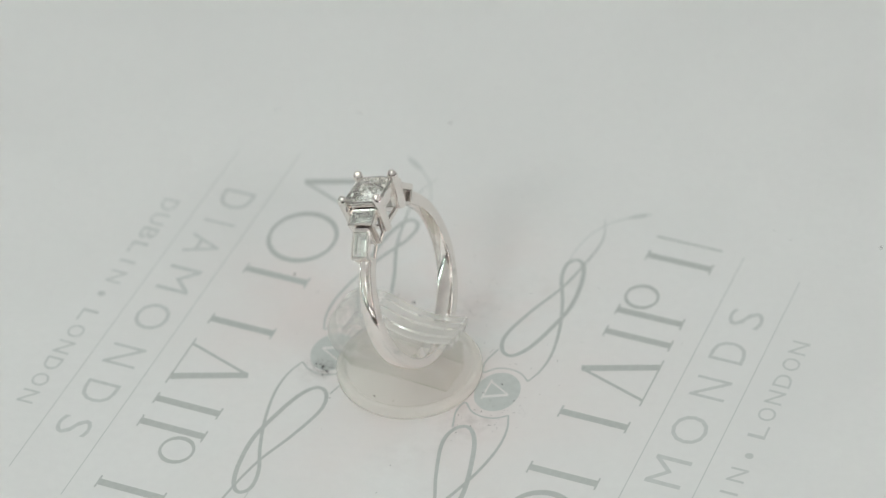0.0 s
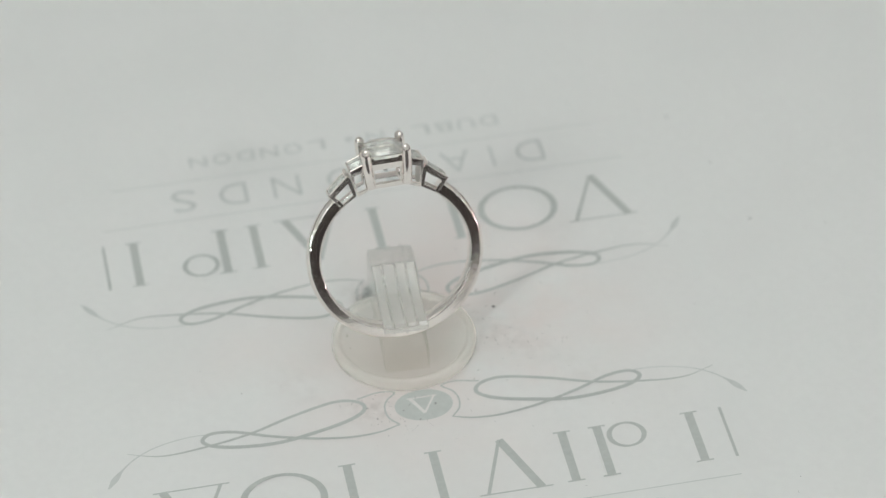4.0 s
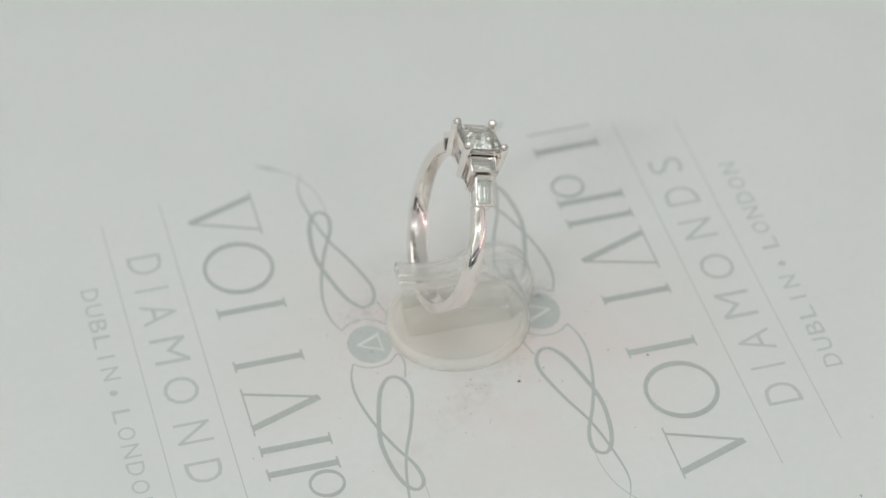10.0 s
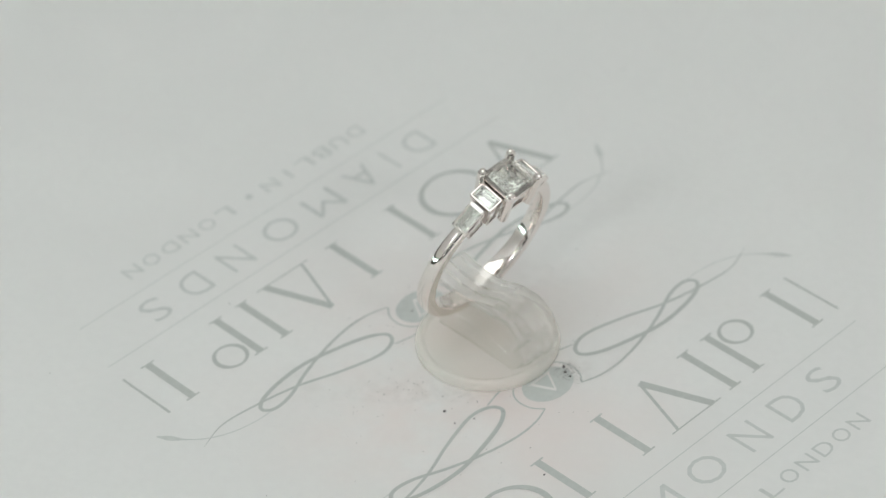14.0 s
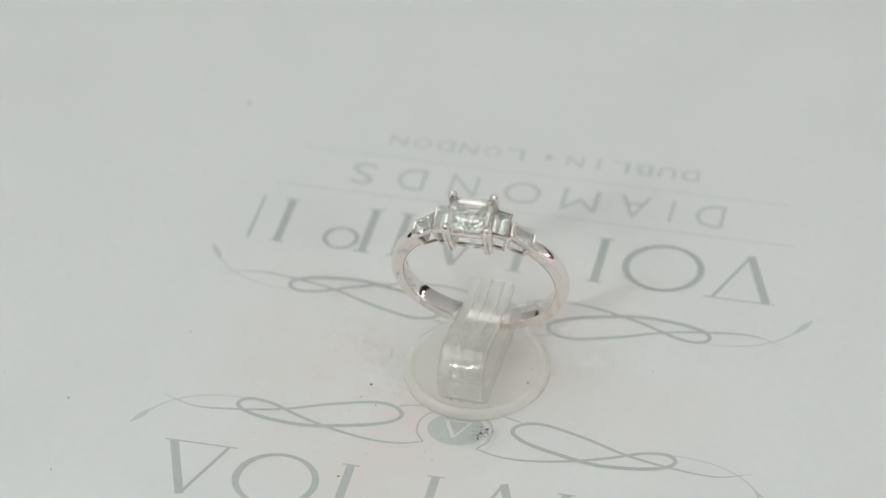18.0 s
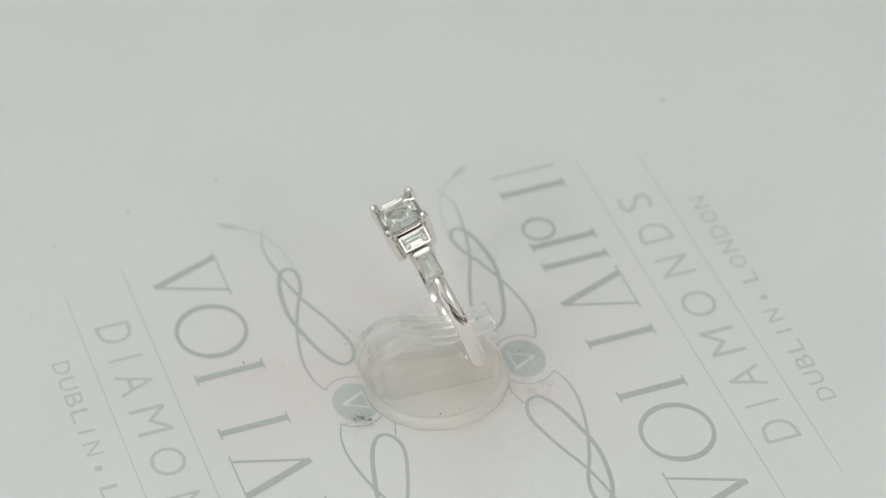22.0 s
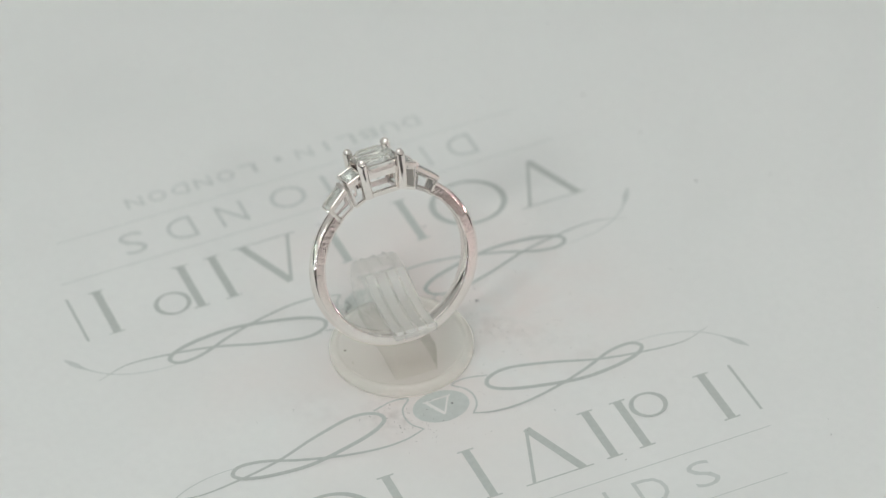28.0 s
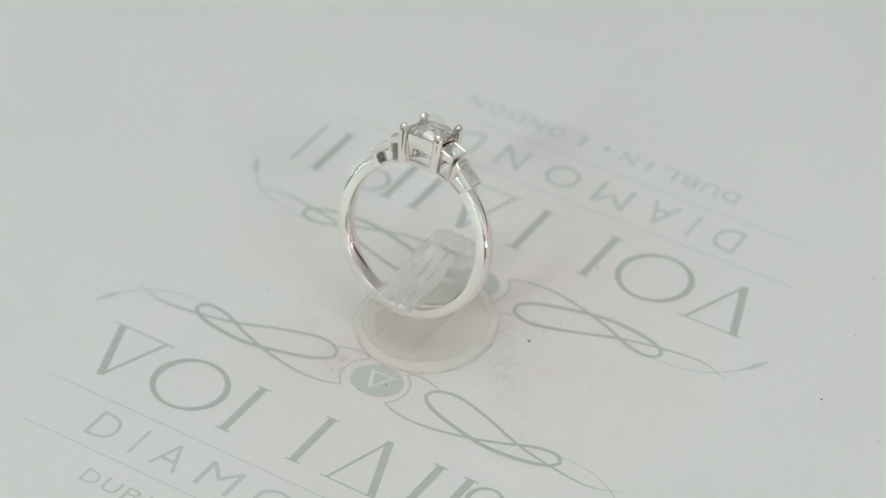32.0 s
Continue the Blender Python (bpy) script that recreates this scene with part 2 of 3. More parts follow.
led_strip((-0.38, -0.644, 0.07), (0.38, -0.644, 0.07), 24, LED_LOW, False)


def turntable():
    t = tagged(empty("turntable"), "white plastic motorised turntable under the printed paper", "turntable")
    bm = bmesh.new()
    lathe(bm, [(60, -22), (78, -22), (80, -20), (80, -7), (78, -5.4), (60, -5.4)])
    part("housing", bm, TABLE, t, smooth=40)
    bm = bmesh.new()
    lathe(bm, [(90, -5), (117, -5), (118, -4.5), (118, -1.0), (117, -0.5), (90, -0.5)], n=96)
    part("platter", bm, TABLE, t, smooth=40)
    return t


TT = turntable()


# ---------------------------------------------------------------- printed paper
LOGOS = [((10.27, -8.93), 67.45), ((-17.5, 2.8), -112.3)]
INK_Z = 0.035


def ribbon(bm, pts, width, z=INK_Z):
    """A flat printed stroke along pts; width is one number or one per point."""
    pts = [Vector((q[0], q[1], 0)) for q in pts]
    rows = []
    for i, q in enumerate(pts):
        d = (pts[min(i + 1, len(pts) - 1)] - pts[max(i - 1, 0)]).normalized()
        s = Vector((-d.y, d.x, 0))
        w = width[i] if isinstance(width, (list, tuple)) else width
        lift = Vector((0, 0, z + 0.02 * i / len(pts)))
        rows.append((bm.verts.new(q + s * w / 2 + lift), bm.verts.new(q - s * w / 2 + lift)))
    for a, b in zip(rows, rows[1:]):
        bm.faces.new((a[0], a[1], b[1], b[0]))


def swell(n, thin, thick):
    return [thin + (thick - thin) * math.sin(math.pi * i / (n - 1)) ** 0.8 for i in range(n)]


def disc(bm, cx, cy, rx, ry=None, z=INK_Z, n=48, inner=0.0):
    ry = ry or rx
    out = [bm.verts.new((cx + rx * math.cos(2 * math.pi * i / n), cy + ry * math.sin(2 * math.pi * i / n), z)) for i in range(n)]
    if not inner:
        bm.faces.new(out)
        return
    inn = [bm.verts.new((cx + (rx - inner) * math.cos(2 * math.pi * i / n), cy + (ry - inner * 0.55) * math.sin(2 * math.pi * i / n), z)) for i in range(n)]
    for i in range(n):
        bm.faces.new((out[i], out[(i + 1) % n], inn[(i + 1) % n], inn[i]))


def glyph(bm, ch, x0, x1, y0, y1, z=INK_Z, bold=-0.07):
    """One letter of the built-in font, fitted into the box x0..x1, y0..y1."""
    cu = bpy.data.curves.new("glyph", "FONT")
    cu.body, cu.size, cu.resolution_u, cu.offset = ch, 10, 3, bold
    ob = bpy.data.objects.new("glyph", cu)
    scene.collection.objects.link(ob)
    me = bpy.data.meshes.new_from_object(ob.evaluated_get(bpy.context.evaluated_depsgraph_get()))
    co = np.array([v.co[:2] for v in me.vertices])
    lo, hi = co.min(0), co.max(0)
    vs = [bm.verts.new((x0 + (c[0] - lo[0]) / (hi[0] - lo[0]) * (x1 - x0), y0 + (c[1] - lo[1]) / (hi[1] - lo[1]) * (y1 - y0), z)) for c in co]
    for f in me.polygons:
        bm.faces.new([vs[i] for i in f.vertices])
    bpy.data.objects.remove(ob)
    bpy.data.curves.remove(cu)
    bpy.data.meshes.remove(me)


def logo(sheet, where, angle):
    at = pose(where[0] * MM, where[1] * MM, 0, 0, 0, angle)

    def put(name, bm, mat, label=""):
        return part(name, bm, mat, sheet, label, at=at)

    # flourish either side of the medallion
    for s in (-1, 1):
        bm = bmesh.new()
        loop = spline([(34.4 * s, 3.95), (30.4 * s, 2.75), (25.0 * s, 3.25), (20.0 * s, 4.3), (15.0 * s, 6.1), (10.0 * s, 7.4), (7.3 * s, 6.9),
                       (6.6 * s, 5.5), (8.4 * s, 4.1), (12.2 * s, 2.95), (17.0 * s, 2.05), (21.5 * s, 2.3), (24.6 * s, 3.1), (25.7 * s, 4.2),
                       (24.6 * s, 5.2), (21.8 * s, 4.9), (18.0 * s, 3.35), (13.5 * s, 1.95), (9.0 * s, 1.15), (5.6 * s, 1.25), (3.1 * s, 2.0)], 8)
        ribbon(bm, loop, [min(w, 0.06 + 0.3 * k / 18) for k, w in enumerate(swell(len(loop), 0.17, 0.54))])
        put("flourish", bm, INK)
        bm = bmesh.new()
        tail = spline([(23.0 * s, 5.1), (27.0 * s, 5.2), (30.5 * s, 4.55), (33.3 * s, 3.2), (35.3 * s, 1.3), (37.1 * s, -1.3)], 8)
        ribbon(bm, tail, [0.1 + 0.12 * u + 0.62 * math.exp(-((u - 0.9) / 0.075) ** 2) - 0.12 * u**12 for u in (i / (len(tail) - 1) for i in range(len(tail)))])
        put("flourish_tail", bm, FAINT)
        bm = bmesh.new()
        ribbon(bm, spline([(3.1 * s, 2.0), (4.1 * s, 3.3), (4.35 * s, 4.9), (3.9 * s, 6.3), (2.8 * s, 7.5), (4.6 * s, 7.9), (7.2 * s, 7.3)], 8), 0.2)
        put("bracket", bm, INK)
    bm = bmesh.new()
    disc(bm, 0.2, 4.7, 3.4, 2.55 * 1.02)
    med = put("medallion", bm, MEDAL, "grey printed oval medallion")
    bm = bmesh.new()
    for k, (q, w) in enumerate(((((-1.2, 6.0), (0.1, 3.3)), 0.42), (((1.6, 6.0), (0.1, 3.3)), 0.22), (((-1.6, 6.0), (1.9, 6.0)), 0.2))):
        ribbon(bm, q, w, INK_Z * 2 + k * 0.004)
    part("triangle", bm, PAPER, med)

    # the maker's word, as plain shapes of its size: triangles, an oval, bars with end strokes
    top, foot = -3.25, -11.6

    def shape(strokes, ring=None):
        bm = bmesh.new()
        for k, (q, w) in enumerate(strokes):
            ribbon(bm, q, w, INK_Z + k * 0.004)
        if ring:
            disc(bm, *ring[:4], z=INK_Z + 0.03, n=56, inner=ring[4])
        put("printed_shape", bm, INK)

    def bar(x, wide=1.0):
        return [(((x, top), (x, foot)), 1.0)] + [(((x - wide, z), (x + wide, z)), 0.22) for z in (top - 0.11, foot + 0.11)]

    shape([(((-31.2, top), (-28.1, foot)), 1.0), (((-24.6, top), (-28.1, foot)), 0.4), (((-32.3, top), (-23.6, top)), 0.2)])
    shape([], (-18.0, -7.4, 5.0, 4.35, 0.85))
    for x in (-10.2, -0.3, 14.7):
        shape(bar(x))
    shape([(((7.45, top + 0.2), (4.6, foot)), 0.4), (((7.45, top + 0.2), (10.7, foot)), 1.0), (((3.6, foot), (12.0, foot)), 0.2)])
    shape(bar(18.8), (21.9, -5.35, 2.3, 2.1, 0.6))
    shape(bar(29.6))
    shape([(((33.3, top), (33.3, foot)), 0.35)])
    # rules and small words
    bm = bmesh.new()
    ribbon(bm, ((-33.0, -14.5), (33.0, -14.5)), 0.14)
    put("rule", bm, FAINT)
    bm = bmesh.new()
    ribbon(bm, ((-31.0, -22.2), (31.0, -22.2)), 0.13)
    put("rule", bm, FAINT)
    bm = bmesh.new()
    for ch, x0, x1 in (("D", -24.0, -20.4), ("I", -17.6, -17.2), ("A", -14.6, -10.8), ("M", -8.2, -3.5), ("O", -0.9, 3.9), ("N", 7.2, 10.8), ("D", 13.95, 17.55), ("S", 20.5, 23.6)):
        glyph(bm, ch, x0 + 0.35, x1 + 0.35, -20.4, -16.2)
    put("lettering", bm, FAINT)
    bm = bmesh.new()
    for word, xs, step in (("DUBLIN", -19.4, 2.95), ("LONDON", 3.0, 3.05)):
        for i, ch in enumerate(word):
            w = 0.4 if ch == "I" else 2.25
            x = xs + 0.2 + step * i + (0.8 if ch == "I" else 0)
            glyph(bm, ch, x, x + w, -26.8, -24.7, bold=0.0)
    disc(bm, 0.1, -26.0, 0.5, n=16)
    put("lettering", bm, FAINT)


def printed_sheet():
    bm = bmesh.new()
    lathe(bm, [(70, -0.45), (117, -0.45), (117, 0.0), (90, 0.0), (60, 0.0)], n=96)
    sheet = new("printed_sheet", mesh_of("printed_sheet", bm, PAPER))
    tagged(sheet, "white paper sheet with two grey printed logos and dust specks", "paper")
    for where, angle in LOGOS:
        logo(sheet, where, angle)
    return sheet


SHEET = printed_sheet()


# ---------------------------------------------------------------- ring stand
RING_AT = Vector((-3.78, -3.92, 14.78))
AX_A, AX_B, AX_C = Vector((-0.88930, 0.34170, -0.30395)), Vector((-0.35867, -0.93347, 0.0)), Vector((-0.28373, 0.10902, 0.95269))
STAND_AT = Vector((-4.17, -3.07, 0.0))
STAND_TURN = 155.5


def ring_stand():
    s = tagged(empty("ring_stand"), "clear acrylic ring stand with round base and curled clip", "ring stand")
    bm = bmesh.new()
    lathe(bm, [(3, 0.05), (8.05, 0.05), (8.35, 0.14), (8.52, 0.36), (8.56, 0.8), (8.5, 1.2), (8.34, 1.5), (8.1, 1.62), (7.8, 1.6),
               (7.56, 1.44), (7.4, 1.24), (7.2, 1.16), (3, 1.16)], n=80)
    bmesh.ops.delete(bm, geom=[f for f in bm.faces if f.calc_center_median().z < 0.06], context="FACES")
    part("base", bm, BASE_ACRYLIC, s, smooth=40)
    # curled clip: a foot, a roll and a tongue that reaches over the band
    roll = [(4.96 + 4.13 * math.cos(radians(q)), 5.62 + 4.13 * math.sin(radians(q))) for q in range(80, -66, -12)]
    hole = [(4.96 + 2.3 * math.cos(radians(q)), 5.75 + 2.1 * math.sin(radians(q))) for q in range(-140, 131, 18)]
    prof = ([(-6.7, 7.75), (-6.85, 8.7), (-6.6, 9.0), (-5.0, 8.55), (-3.0, 8.25), (-1.0, 8.3), (0.8, 8.7), (2.0, 9.25), (3.4, 9.62)] + roll
            + [(6.2, 1.21), (-6.0, 1.21), (-6.2, 1.4), (-6.2, 4.7), (-5.9, 5.1), (-2.0, 5.12), (1.0, 5.0), (2.3, 4.6)] + hole
            + [(2.4, 7.6), (0.6, 7.35), (-2.0, 7.1), (-4.5, 7.3)])
    bm = bmesh.new()
    sides = [(-2.22, 0.3), (-2.16, 0.14), (-2.06, 0.04), (-1.92, 0.0), (-1.1, 0.0), (-0.95, -0.2), (-0.8, 0.0), (0.15, 0.0), (0.32, -0.22), (0.49, 0.0),
             (1.65, 0.0), (1.82, -0.2), (1.99, 0.0), (2.67, 0.0), (2.81, 0.04), (2.91, 0.14), (2.97, 0.3)]
    n = len(prof)
    rings = []
    for y, inset in sides:
        row = []
        for k, (px, pz) in enumerate(prof):
            a, b = Vector(prof[k - 1]), Vector(prof[(k + 1) % n])
            d = (b - a).normalized()
            row.append((px + d.y * inset, y, max(pz - d.x * inset, 1.2)))
        rings.append(row)
    loft(bm, rings)
    bmesh.ops.recalc_face_normals(bm, faces=bm.faces)
    for f in bm.faces:
        c = f.calc_center_median()
        # Upward tongue faces take the brightened copy, the foot the clear one.
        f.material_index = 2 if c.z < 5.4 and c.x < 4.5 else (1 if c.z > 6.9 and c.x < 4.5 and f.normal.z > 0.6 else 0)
    clip = part("clip", bm, ACRYLIC, s, smooth=35)
    clip.data.materials.append(LIT_TOP)
    clip.data.materials.append(CLEAR)
    return s


STAND = ring_stand()


# ---------------------------------------------------------------- ring
def frame_at(y, z, tilt, x=0.0):
    """A place on the ring's head: sideways y, outwards z, leaning outwards by tilt degrees."""
    return Matrix.Translation((x, y, z)) @ Matrix.Rotation(radians(-tilt), 4, "X")


def step_stone(bm, m, sx, sy, table=0.6, crown=0.3, depth=0.6, cut=0.18):
    """A step-cut stone: cut corners, three crown steps, three pavilion steps down to a short keel; girdle at z = 0."""
    small = min(sx, sy)

    def outline(k, z):
        inset = small / 2 * (1 - k)
        x, y = sx / 2 - inset, sy / 2 - inset
        c = small * cut * k
        return [m @ Vector((px, py, z)) for px, py in
                ((x - c, -y), (x, -y + c), (x, y - c), (x - c, y), (-x + c, y), (-x, y - c), (-x, -y + c), (-x + c, -y))]

    d = small * depth
    t = 1 - table
    loft(bm, [outline(0.03, -d), outline(0.42, -d * 0.70), outline(0.76, -d * 0.36), outline(1.0, -0.05), outline(1.0, 0.04),
              outline(1 - t * 0.24, crown * 0.42), outline(1 - t * 0.58, crown * 0.78), outline(table, crown)])


def stone_part(name, label, m, parent, *cut):
    bm = bmesh.new()
    step_stone(bm, m, *cut)
    up = (m.to_3x3() @ Vector((0, 0, 1))).normalized()
    ob = part(name, bm, DIAMOND, parent, label)
    ob.data.materials.append(FACET)
    for f in ob.data.polygons:
        f.material_index = 1 if f.normal.dot(up) < -0.15 else 0
    return ob


def rect_ring(bm, m, lx, ly, wall, z0, z1, flare=1.0, chamfer=0.06):
    """A rectangular collar in one piece, outside lx by ly, from z0 to z1; flare widens its top."""
    rows = []
    for inset, z, k in ((0, z0, 1.0), (0, z1 - chamfer, flare), (chamfer, z1, flare), (wall - chamfer, z1, flare), (wall, z1 - chamfer, flare), (wall, z0, 1.0)):
        x, y = lx / 2 * k - inset, ly / 2 * k - inset
        c = 0.14 if inset < wall / 2 else 0.05
        rows.append([bm.verts.new(m @ Vector(q)) for q in ((x, -y + c, z), (x, y - c, z), (x - c, y, z), (-x + c, y, z), (-x, y - c, z), (-x, -y + c, z), (-x + c, -y, z), (x - c, -y, z))])
    for a, b in zip(rows, rows[1:] + rows[:1]):
        for i in range(8):
            bm.faces.new((a[i], a[(i + 1) % 8], b[(i + 1) % 8], b[i]))


def pierced_wall(bm, corners, window, thick):
    """A wall between four corners (foot, foot, top, top) with one window cut through; window is u0, u1, v0, v1."""
    a, b, c, d = [Vector(q) for q in corners]
    n = (b - a).cross(d - a).normalized() * thick

    def at(u, v):
        return (a * (1 - u) + b * u) * (1 - v) + (d * (1 - u) + c * u) * v

    u0, u1, v0, v1 = window
    rows = []
    for off in (Vector((0, 0, 0)), n):
        rows.append([bm.verts.new(at(u, v) + off) for u, v in ((0, 0), (1, 0), (1, 1), (0, 1))])
        rows.append([bm.verts.new(at(u, v) + off) for u, v in ((u0, v0), (u1, v0), (u1, v1), (u0, v1))])
    for p, q in ((0, 1), (2, 3), (0, 2), (1, 3)):
        for i in range(4):
            j = (i + 1) % 4
            f = bm.faces.new((rows[p][i], rows[p][j], rows[q][j], rows[q][i]))
            f.material_index = 1 if p == 2 or p == 1 else 0
    bmesh.ops.recalc_face_normals(bm, faces=bm.faces)
    edges = [e for e in bm.edges if len(e.link_faces) == 2 and e.calc_face_angle(0) > 0.6 and {f.material_index for f in e.link_faces} != {1}]
    bmesh.ops.bevel(bm, geom=edges, offset=0.07, segments=2, affect="EDGES", clamp_overlap=True, material=0)


def gold_ring():
    r = tagged(empty("diamond_ring"), "white gold ring with square diamond and stepped baguette diamonds", "ring")
    # band, open under the head
    bm = bmesh.new()
    rows = []
    n = 140
    for i in range(n + 1):
        u = i / n
        phi = radians(90 + 37 + (360 - 74) * u)
        top = abs(2 * u - 1)
        wide = 2.4 - 1.0 * top**1.1
        thick = 1.4 + 0.28 * top
        ca, sa = math.cos(phi), math.sin(phi)
        prof = []
        # flat inside, softly domed outside, rounded shoulders
        for x, h in ((-0.45, 0.0), (-0.485, 0.03), (-0.5, 0.09), (-0.5, 0.13), (-0.5, 0.67), (-0.5, 0.72), (-0.488, 0.80), (-0.42, 0.89), (-0.22, 0.975), (0.0, 1.0),
                     (0.22, 0.975), (0.42, 0.89), (0.488, 0.80), (0.5, 0.72), (0.5, 0.67), (0.5, 0.13), (0.5, 0.09), (0.485, 0.03), (0.45, 0.0), (0.0, -0.01)):
            rad = 10.33 - thick + thick * h
            prof.append((x * wide, ca * rad, sa * rad))
        rows.append(prof)
    loft(bm, rows)
    band = part("band", bm, GOLD, r, smooth=50)
    # worn hallmark cut into the inside, as plain bars
    for k in range(7):
        bm = bmesh.new()
        phi = radians(-18 - 4.0 * k)
        m = Matrix.Translation((0, math.cos(phi) * 8.86, math.sin(phi) * 8.86)) @ Matrix.Rotation(phi, 4, "X")
        for dz in ((-0.14, 0.14) if k % 2 else (0.0,)):
            add_box(bm, m @ Matrix.Translation((0, 0, dz)), 0.62, 0.03, 0.13)
        part("hallmark", bm, MARK, band)
    # head: basket with four claws
    hx = 0.42
    for sx in (-2.18, 2.18):
        for sy in (-2.32, 2.32):
            bm = bmesh.new()
            line = spline([(hx + sx * 0.86, sy * 0.9, 8.95), (hx + sx * 0.95, sy * 0.97, 10.8), (hx + sx, sy, 12.6), (hx + sx * 1.0, sy * 1.0, 13.15), (hx + sx * 0.89, sy * 0.89, 13.5)], 6)
            tube(bm, line, [0.57] * (len(line) - 6) + [0.57, 0.56, 0.54, 0.5, 0.43, 0.24], 14)
            part("claw", bm, GOLD, r, smooth=60)
    head = Matrix.Translation((hx, 0, 0))
    bm = bmesh.new()
    rect_ring(bm, head, 4.2, 4.35, 0.5, 11.72, 12.5, 1.0)
    gallery = part("gallery", bm, GOLD, r, smooth=30)
    for k in (-1, 1):
        bm = bmesh.new()
        pierced_wall(bm, ((hx + k * 1.62, -1.75, 8.62), (hx + k * 1.62, 1.75, 8.62), (hx + k * 2.02, 1.9, 11.75), (hx + k * 2.02, -1.9, 11.75)),
                     (0.1, 0.9, 0.2, 0.74), -0.35 * k)
        part("gallery_wall", bm, GOLD, gallery, smooth=40).data.materials.append(SATIN)
        bm = bmesh.new()
        pierced_wall(bm, ((hx - 1.6, k * 1.8, 8.62), (hx + 1.6, k * 1.8, 8.62), (hx + 1.85, k * 2.0, 11.6), (hx - 1.85, k * 2.0, 11.6)),
                     (0.14, 0.86, 0.2, 0.74), 0.3 * k)
        part("gallery_wall", bm, GOLD, gallery, smooth=40).data.materials.append(SATIN)
    stone_part("centre_diamond", "large square step-cut diamond", head @ Matrix.Translation((0, 0, 12.72)), r, 4.74, 4.86, 0.6, 0.8, 0.56, 0.2)
    # side settings: a rim that holds the stone, pierced walls down to the finger, plain end wall
    for s in (-1, 1):
        for y, z, tilt, lx, ly, feet, low in ((3.38, 11.57, 20, 3.3, 2.15, ((2.45, 8.42), (3.68, 7.96)), 0.86),
                                              (5.75, 9.49, 41, 2.2, 3.35, ((3.72, 7.93), (5.75, 6.62)), 0.88)):
            m = frame_at(y * s, z, tilt * s, hx * 0.6)
            cx = hx * 0.6
            bm = bmesh.new()
            rect_ring(bm, m, lx, ly, 0.3, -0.42, 0.07, chamfer=0.09)
            rim = part("side_setting", bm, GOLD, r, smooth=30)
            t = radians(tilt)
            tops = [(y + k * (ly / 2 - 0.04) * math.cos(t) - 0.34 * math.sin(t), z - k * (ly / 2 - 0.04) * math.sin(t) - 0.34 * math.cos(t)) for k in (-1, 1)]
            for k in (-1, 1):
                bm = bmesh.new()
                xt, xf = cx + k * (lx / 2 - 0.03), cx + k * (lx / 2 - 0.03) * low
                pierced_wall(bm, ((xf, s * feet[0][0], feet[0][1]), (xf, s * feet[1][0], feet[1][1]), (xt, s * tops[1][0], tops[1][1]), (xt, s * tops[0][0], tops[0][1])),
                             (0.15, 0.85, 0.15, 0.84), -0.3 * k * s)
                part("setting_wall", bm, GOLD, rim, smooth=40).data.materials.append(SATIN)
            half = lx / 2 - 0.04
            bm = bmesh.new()
            e = feet[1], tops[1]
            pierced_wall(bm, ((cx - half * low, s * e[0][0], e[0][1]), (cx + half * low, s * e[0][0], e[0][1]), (cx + half, s * e[1][0], e[1][1]), (cx - half, s * e[1][0], e[1][1])),
                         (0.45, 0.55, 0.08, 0.12), 0.25 * s)
            part("end_wall", bm, SATIN, rim, smooth=40).data.materials.append(INNER_SHADE)
            if tilt > 30:
                bm = bmesh.new()
                add_box(bm, frame_at(4.50 * s, 10.42, 32 * s, cx), 2.0, 0.42, 0.5, 0.14)
                part("joint_bar", bm, SATIN, rim, smooth=40)
            stone_part("baguette_diamond", "small step-cut baguette diamond", m @ Matrix.Translation((0, 0, -0.06)), rim, lx - 0.46, ly - 0.46, 0.58, 0.2, 0.5, 0.04)
    return r


RING = gold_ring()


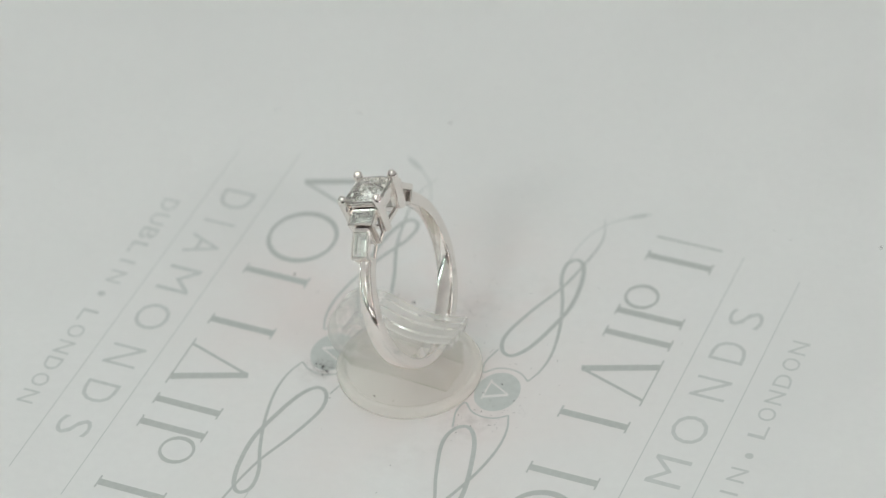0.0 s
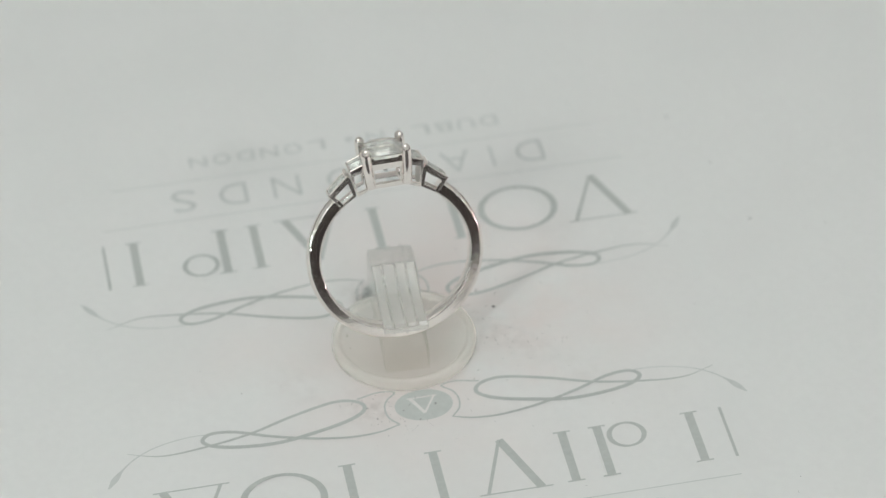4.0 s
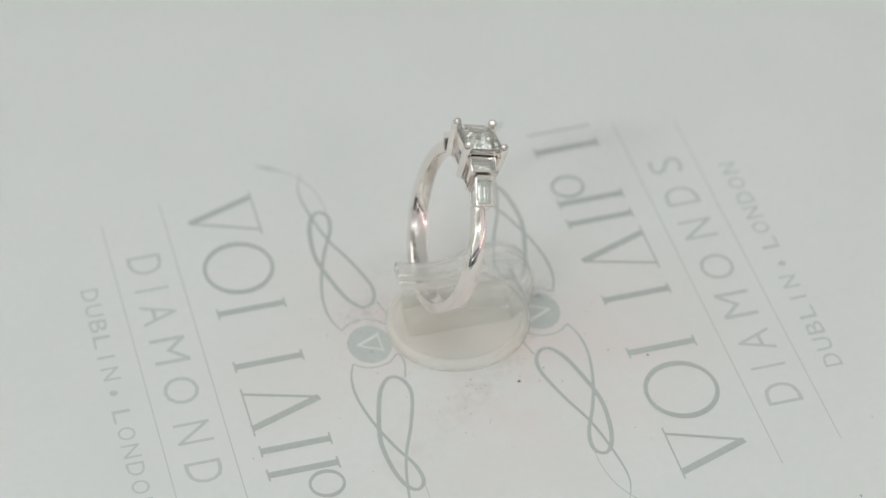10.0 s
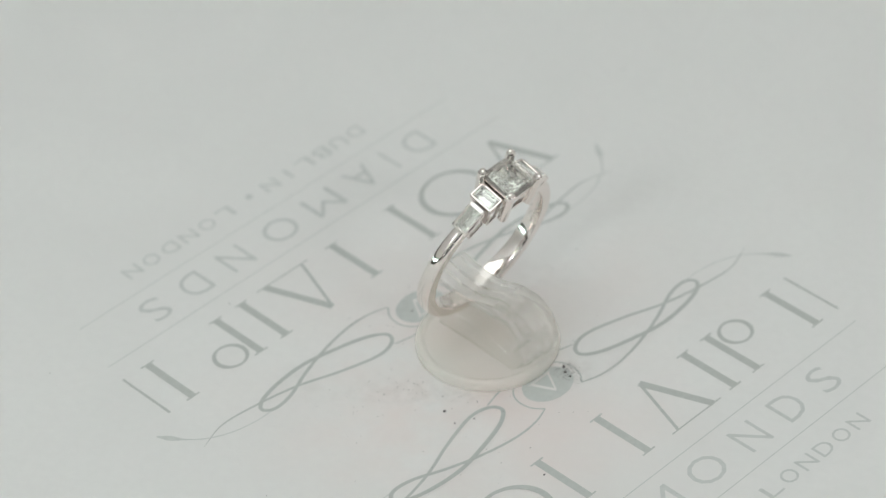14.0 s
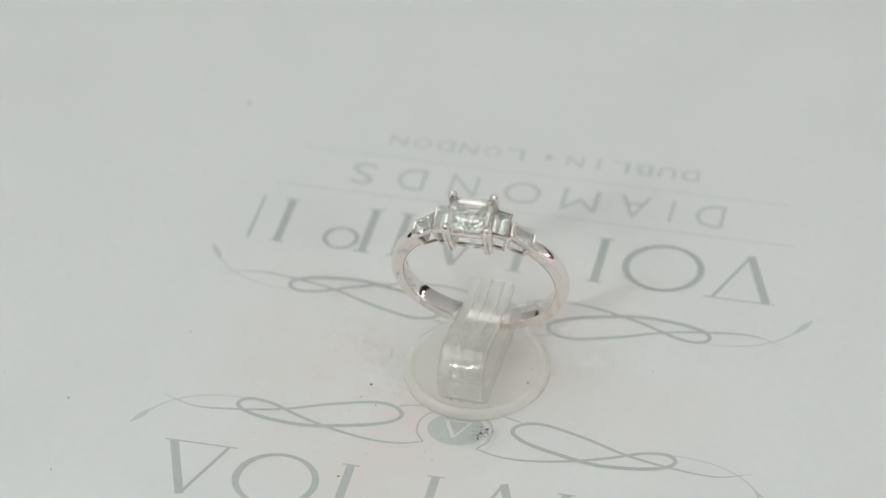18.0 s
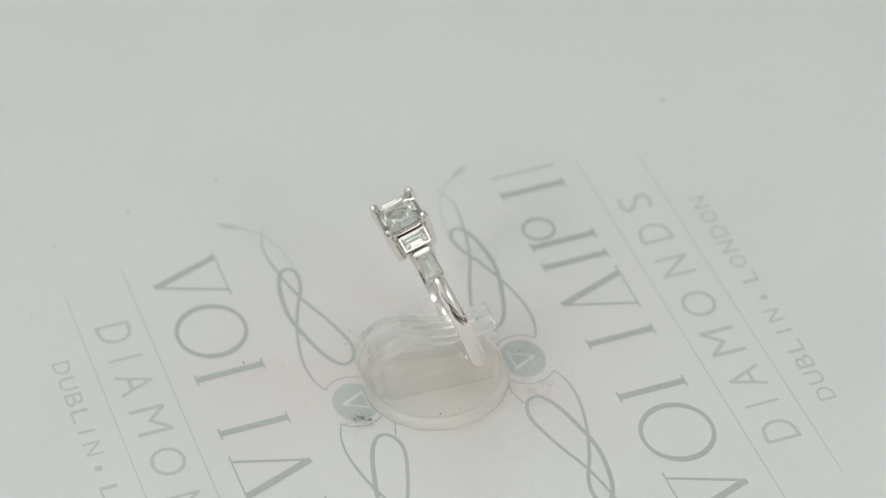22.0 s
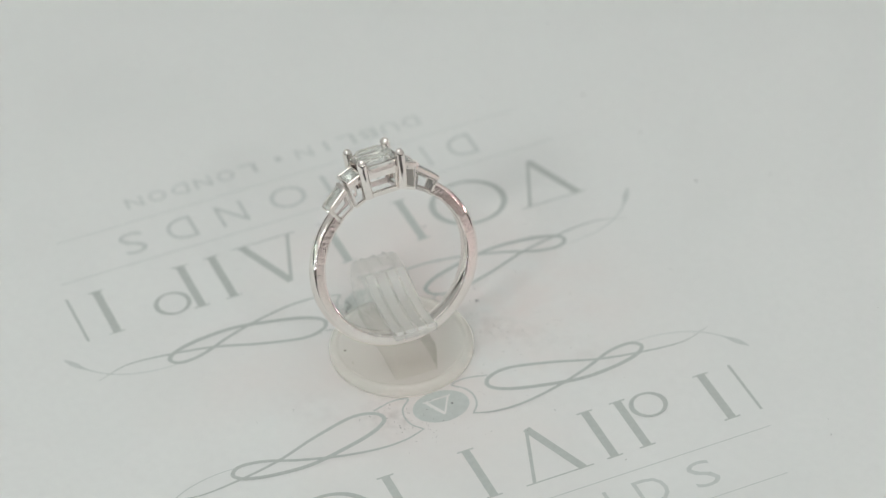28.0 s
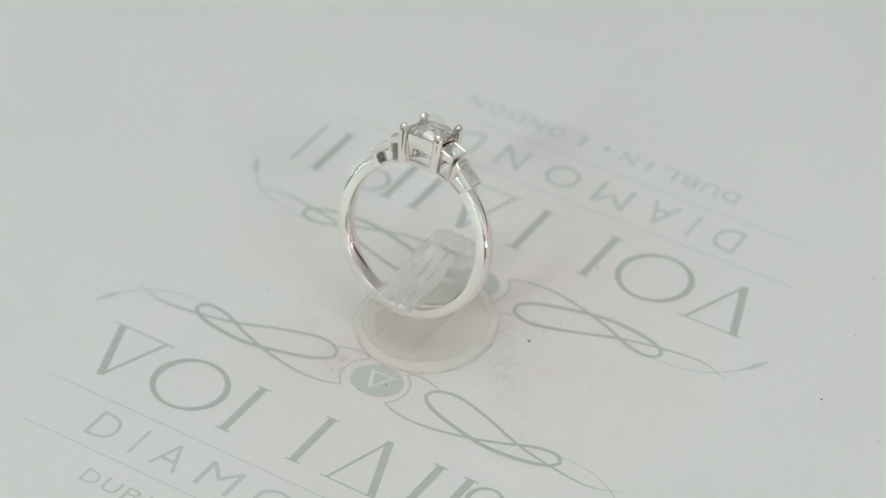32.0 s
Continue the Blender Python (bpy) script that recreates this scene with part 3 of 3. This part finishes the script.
# ---------------------------------------------------------------- dust
def dust():
    bm = bmesh.new()
    rng = random.Random(5)
    big = [(-3.7, 9.33, 0.34), (0.8, 44.4, 0.22), (-10.9, 47.2, 0.2), (-21.7, 48.25, 0.2), (-18.3, 15.2, 0.22), (-5.6, 10.8, 0.18), (-7.4, 9.3, 0.2),
           (6.9, 51.5, 0.12), (53.1, 17.2, 0.32), (6.6, -5.7, 0.2), (7.9, -8.6, 0.16), (-14.4, -1.8, 0.3), (-13.9, -2.6, 0.3), (-15.2, -1.3, 0.25), (-8.2, -8.4, 0.3), (-6.0, -9.3, 0.2)]
    fine = [(rng.gauss(-4, 8), rng.gauss(3, 9), rng.uniform(0.03, 0.08)) for _ in range(90)]
    for cx, cy, sx, sy, count in ((-14.6, -1.6, 0.9, 0.7, 150), (-14.2, -2.4, 0.5, 0.4, 40), (0.9, 7.4, 3.0, 1.2, 24), (-4.0, 6.3, 2.0, 0.8, 16), (6.4, 9.5, 2.5, 2.0, 12), (8.0, -9.5, 2.0, 3.0, 36)):
        fine += [(rng.gauss(cx, sx), rng.gauss(cy, sy), rng.uniform(0.025, 0.07)) for _ in range(count)]
    fine += [(rng.gauss(3.0, 2.5), rng.gauss(-11.5, 2.5), rng.uniform(0.03, 0.09)) for _ in range(26)]
    fine += [(rng.uniform(-60, 60), rng.uniform(-60, 60), rng.uniform(0.04, 0.1)) for _ in range(14)]
    for x, y, d in [(x, y, d * 0.75) for x, y, d in big] + fine:
        far = math.hypot(x + 4.17, y + 3.07)
        if 6.9 < far < 8.9 or far < 6.9 and d < 0.1:
            continue
        z = 0.06 if far > 8 else 1.17
        m = Matrix.Translation((x, y, z)) @ Matrix.Rotation(rng.uniform(0, 6.3), 4, "Z")
        pts = [(math.cos(2 * math.pi * k / 6) * d * rng.uniform(0.6, 1.2), math.sin(2 * math.pi * k / 6) * d * rng.uniform(0.4, 0.9)) for k in range(6)]
        loft(bm, [[m @ Vector((px, py, 0)) for px, py in pts], [m @ Vector((px * 0.6, py * 0.6, d * 0.4)) for px, py in pts]])
    return tagged(new("dust", mesh_of("dust", bm, DUST)), "dark dust specks lying on the white paper", "dust", kind="stuff")


SPECKS = dust()


# ---------------------------------------------------------------- what turns
def motions():
    still = {
        SHEET: Matrix.Identity(4),
        TT: Matrix.Identity(4),
        SPECKS: Matrix.Identity(4),
        STAND: pose(STAND_AT.x * MM, STAND_AT.y * MM, 0.00004, 0, 0, STAND_TURN),
        RING: Matrix(((AX_A.x, AX_B.x, AX_C.x, RING_AT.x * MM), (AX_A.y, AX_B.y, AX_C.y, RING_AT.y * MM),
                      (AX_A.z, AX_B.z, AX_C.z, RING_AT.z * MM), (0, 0, 0, 1))),
    }
    for thing, rest in still.items():
        walk(thing, [(k * 0.5, pose(0, 0, 0, 0, 0, turned(k * 0.5)) @ rest) for k in range(65)])


motions()
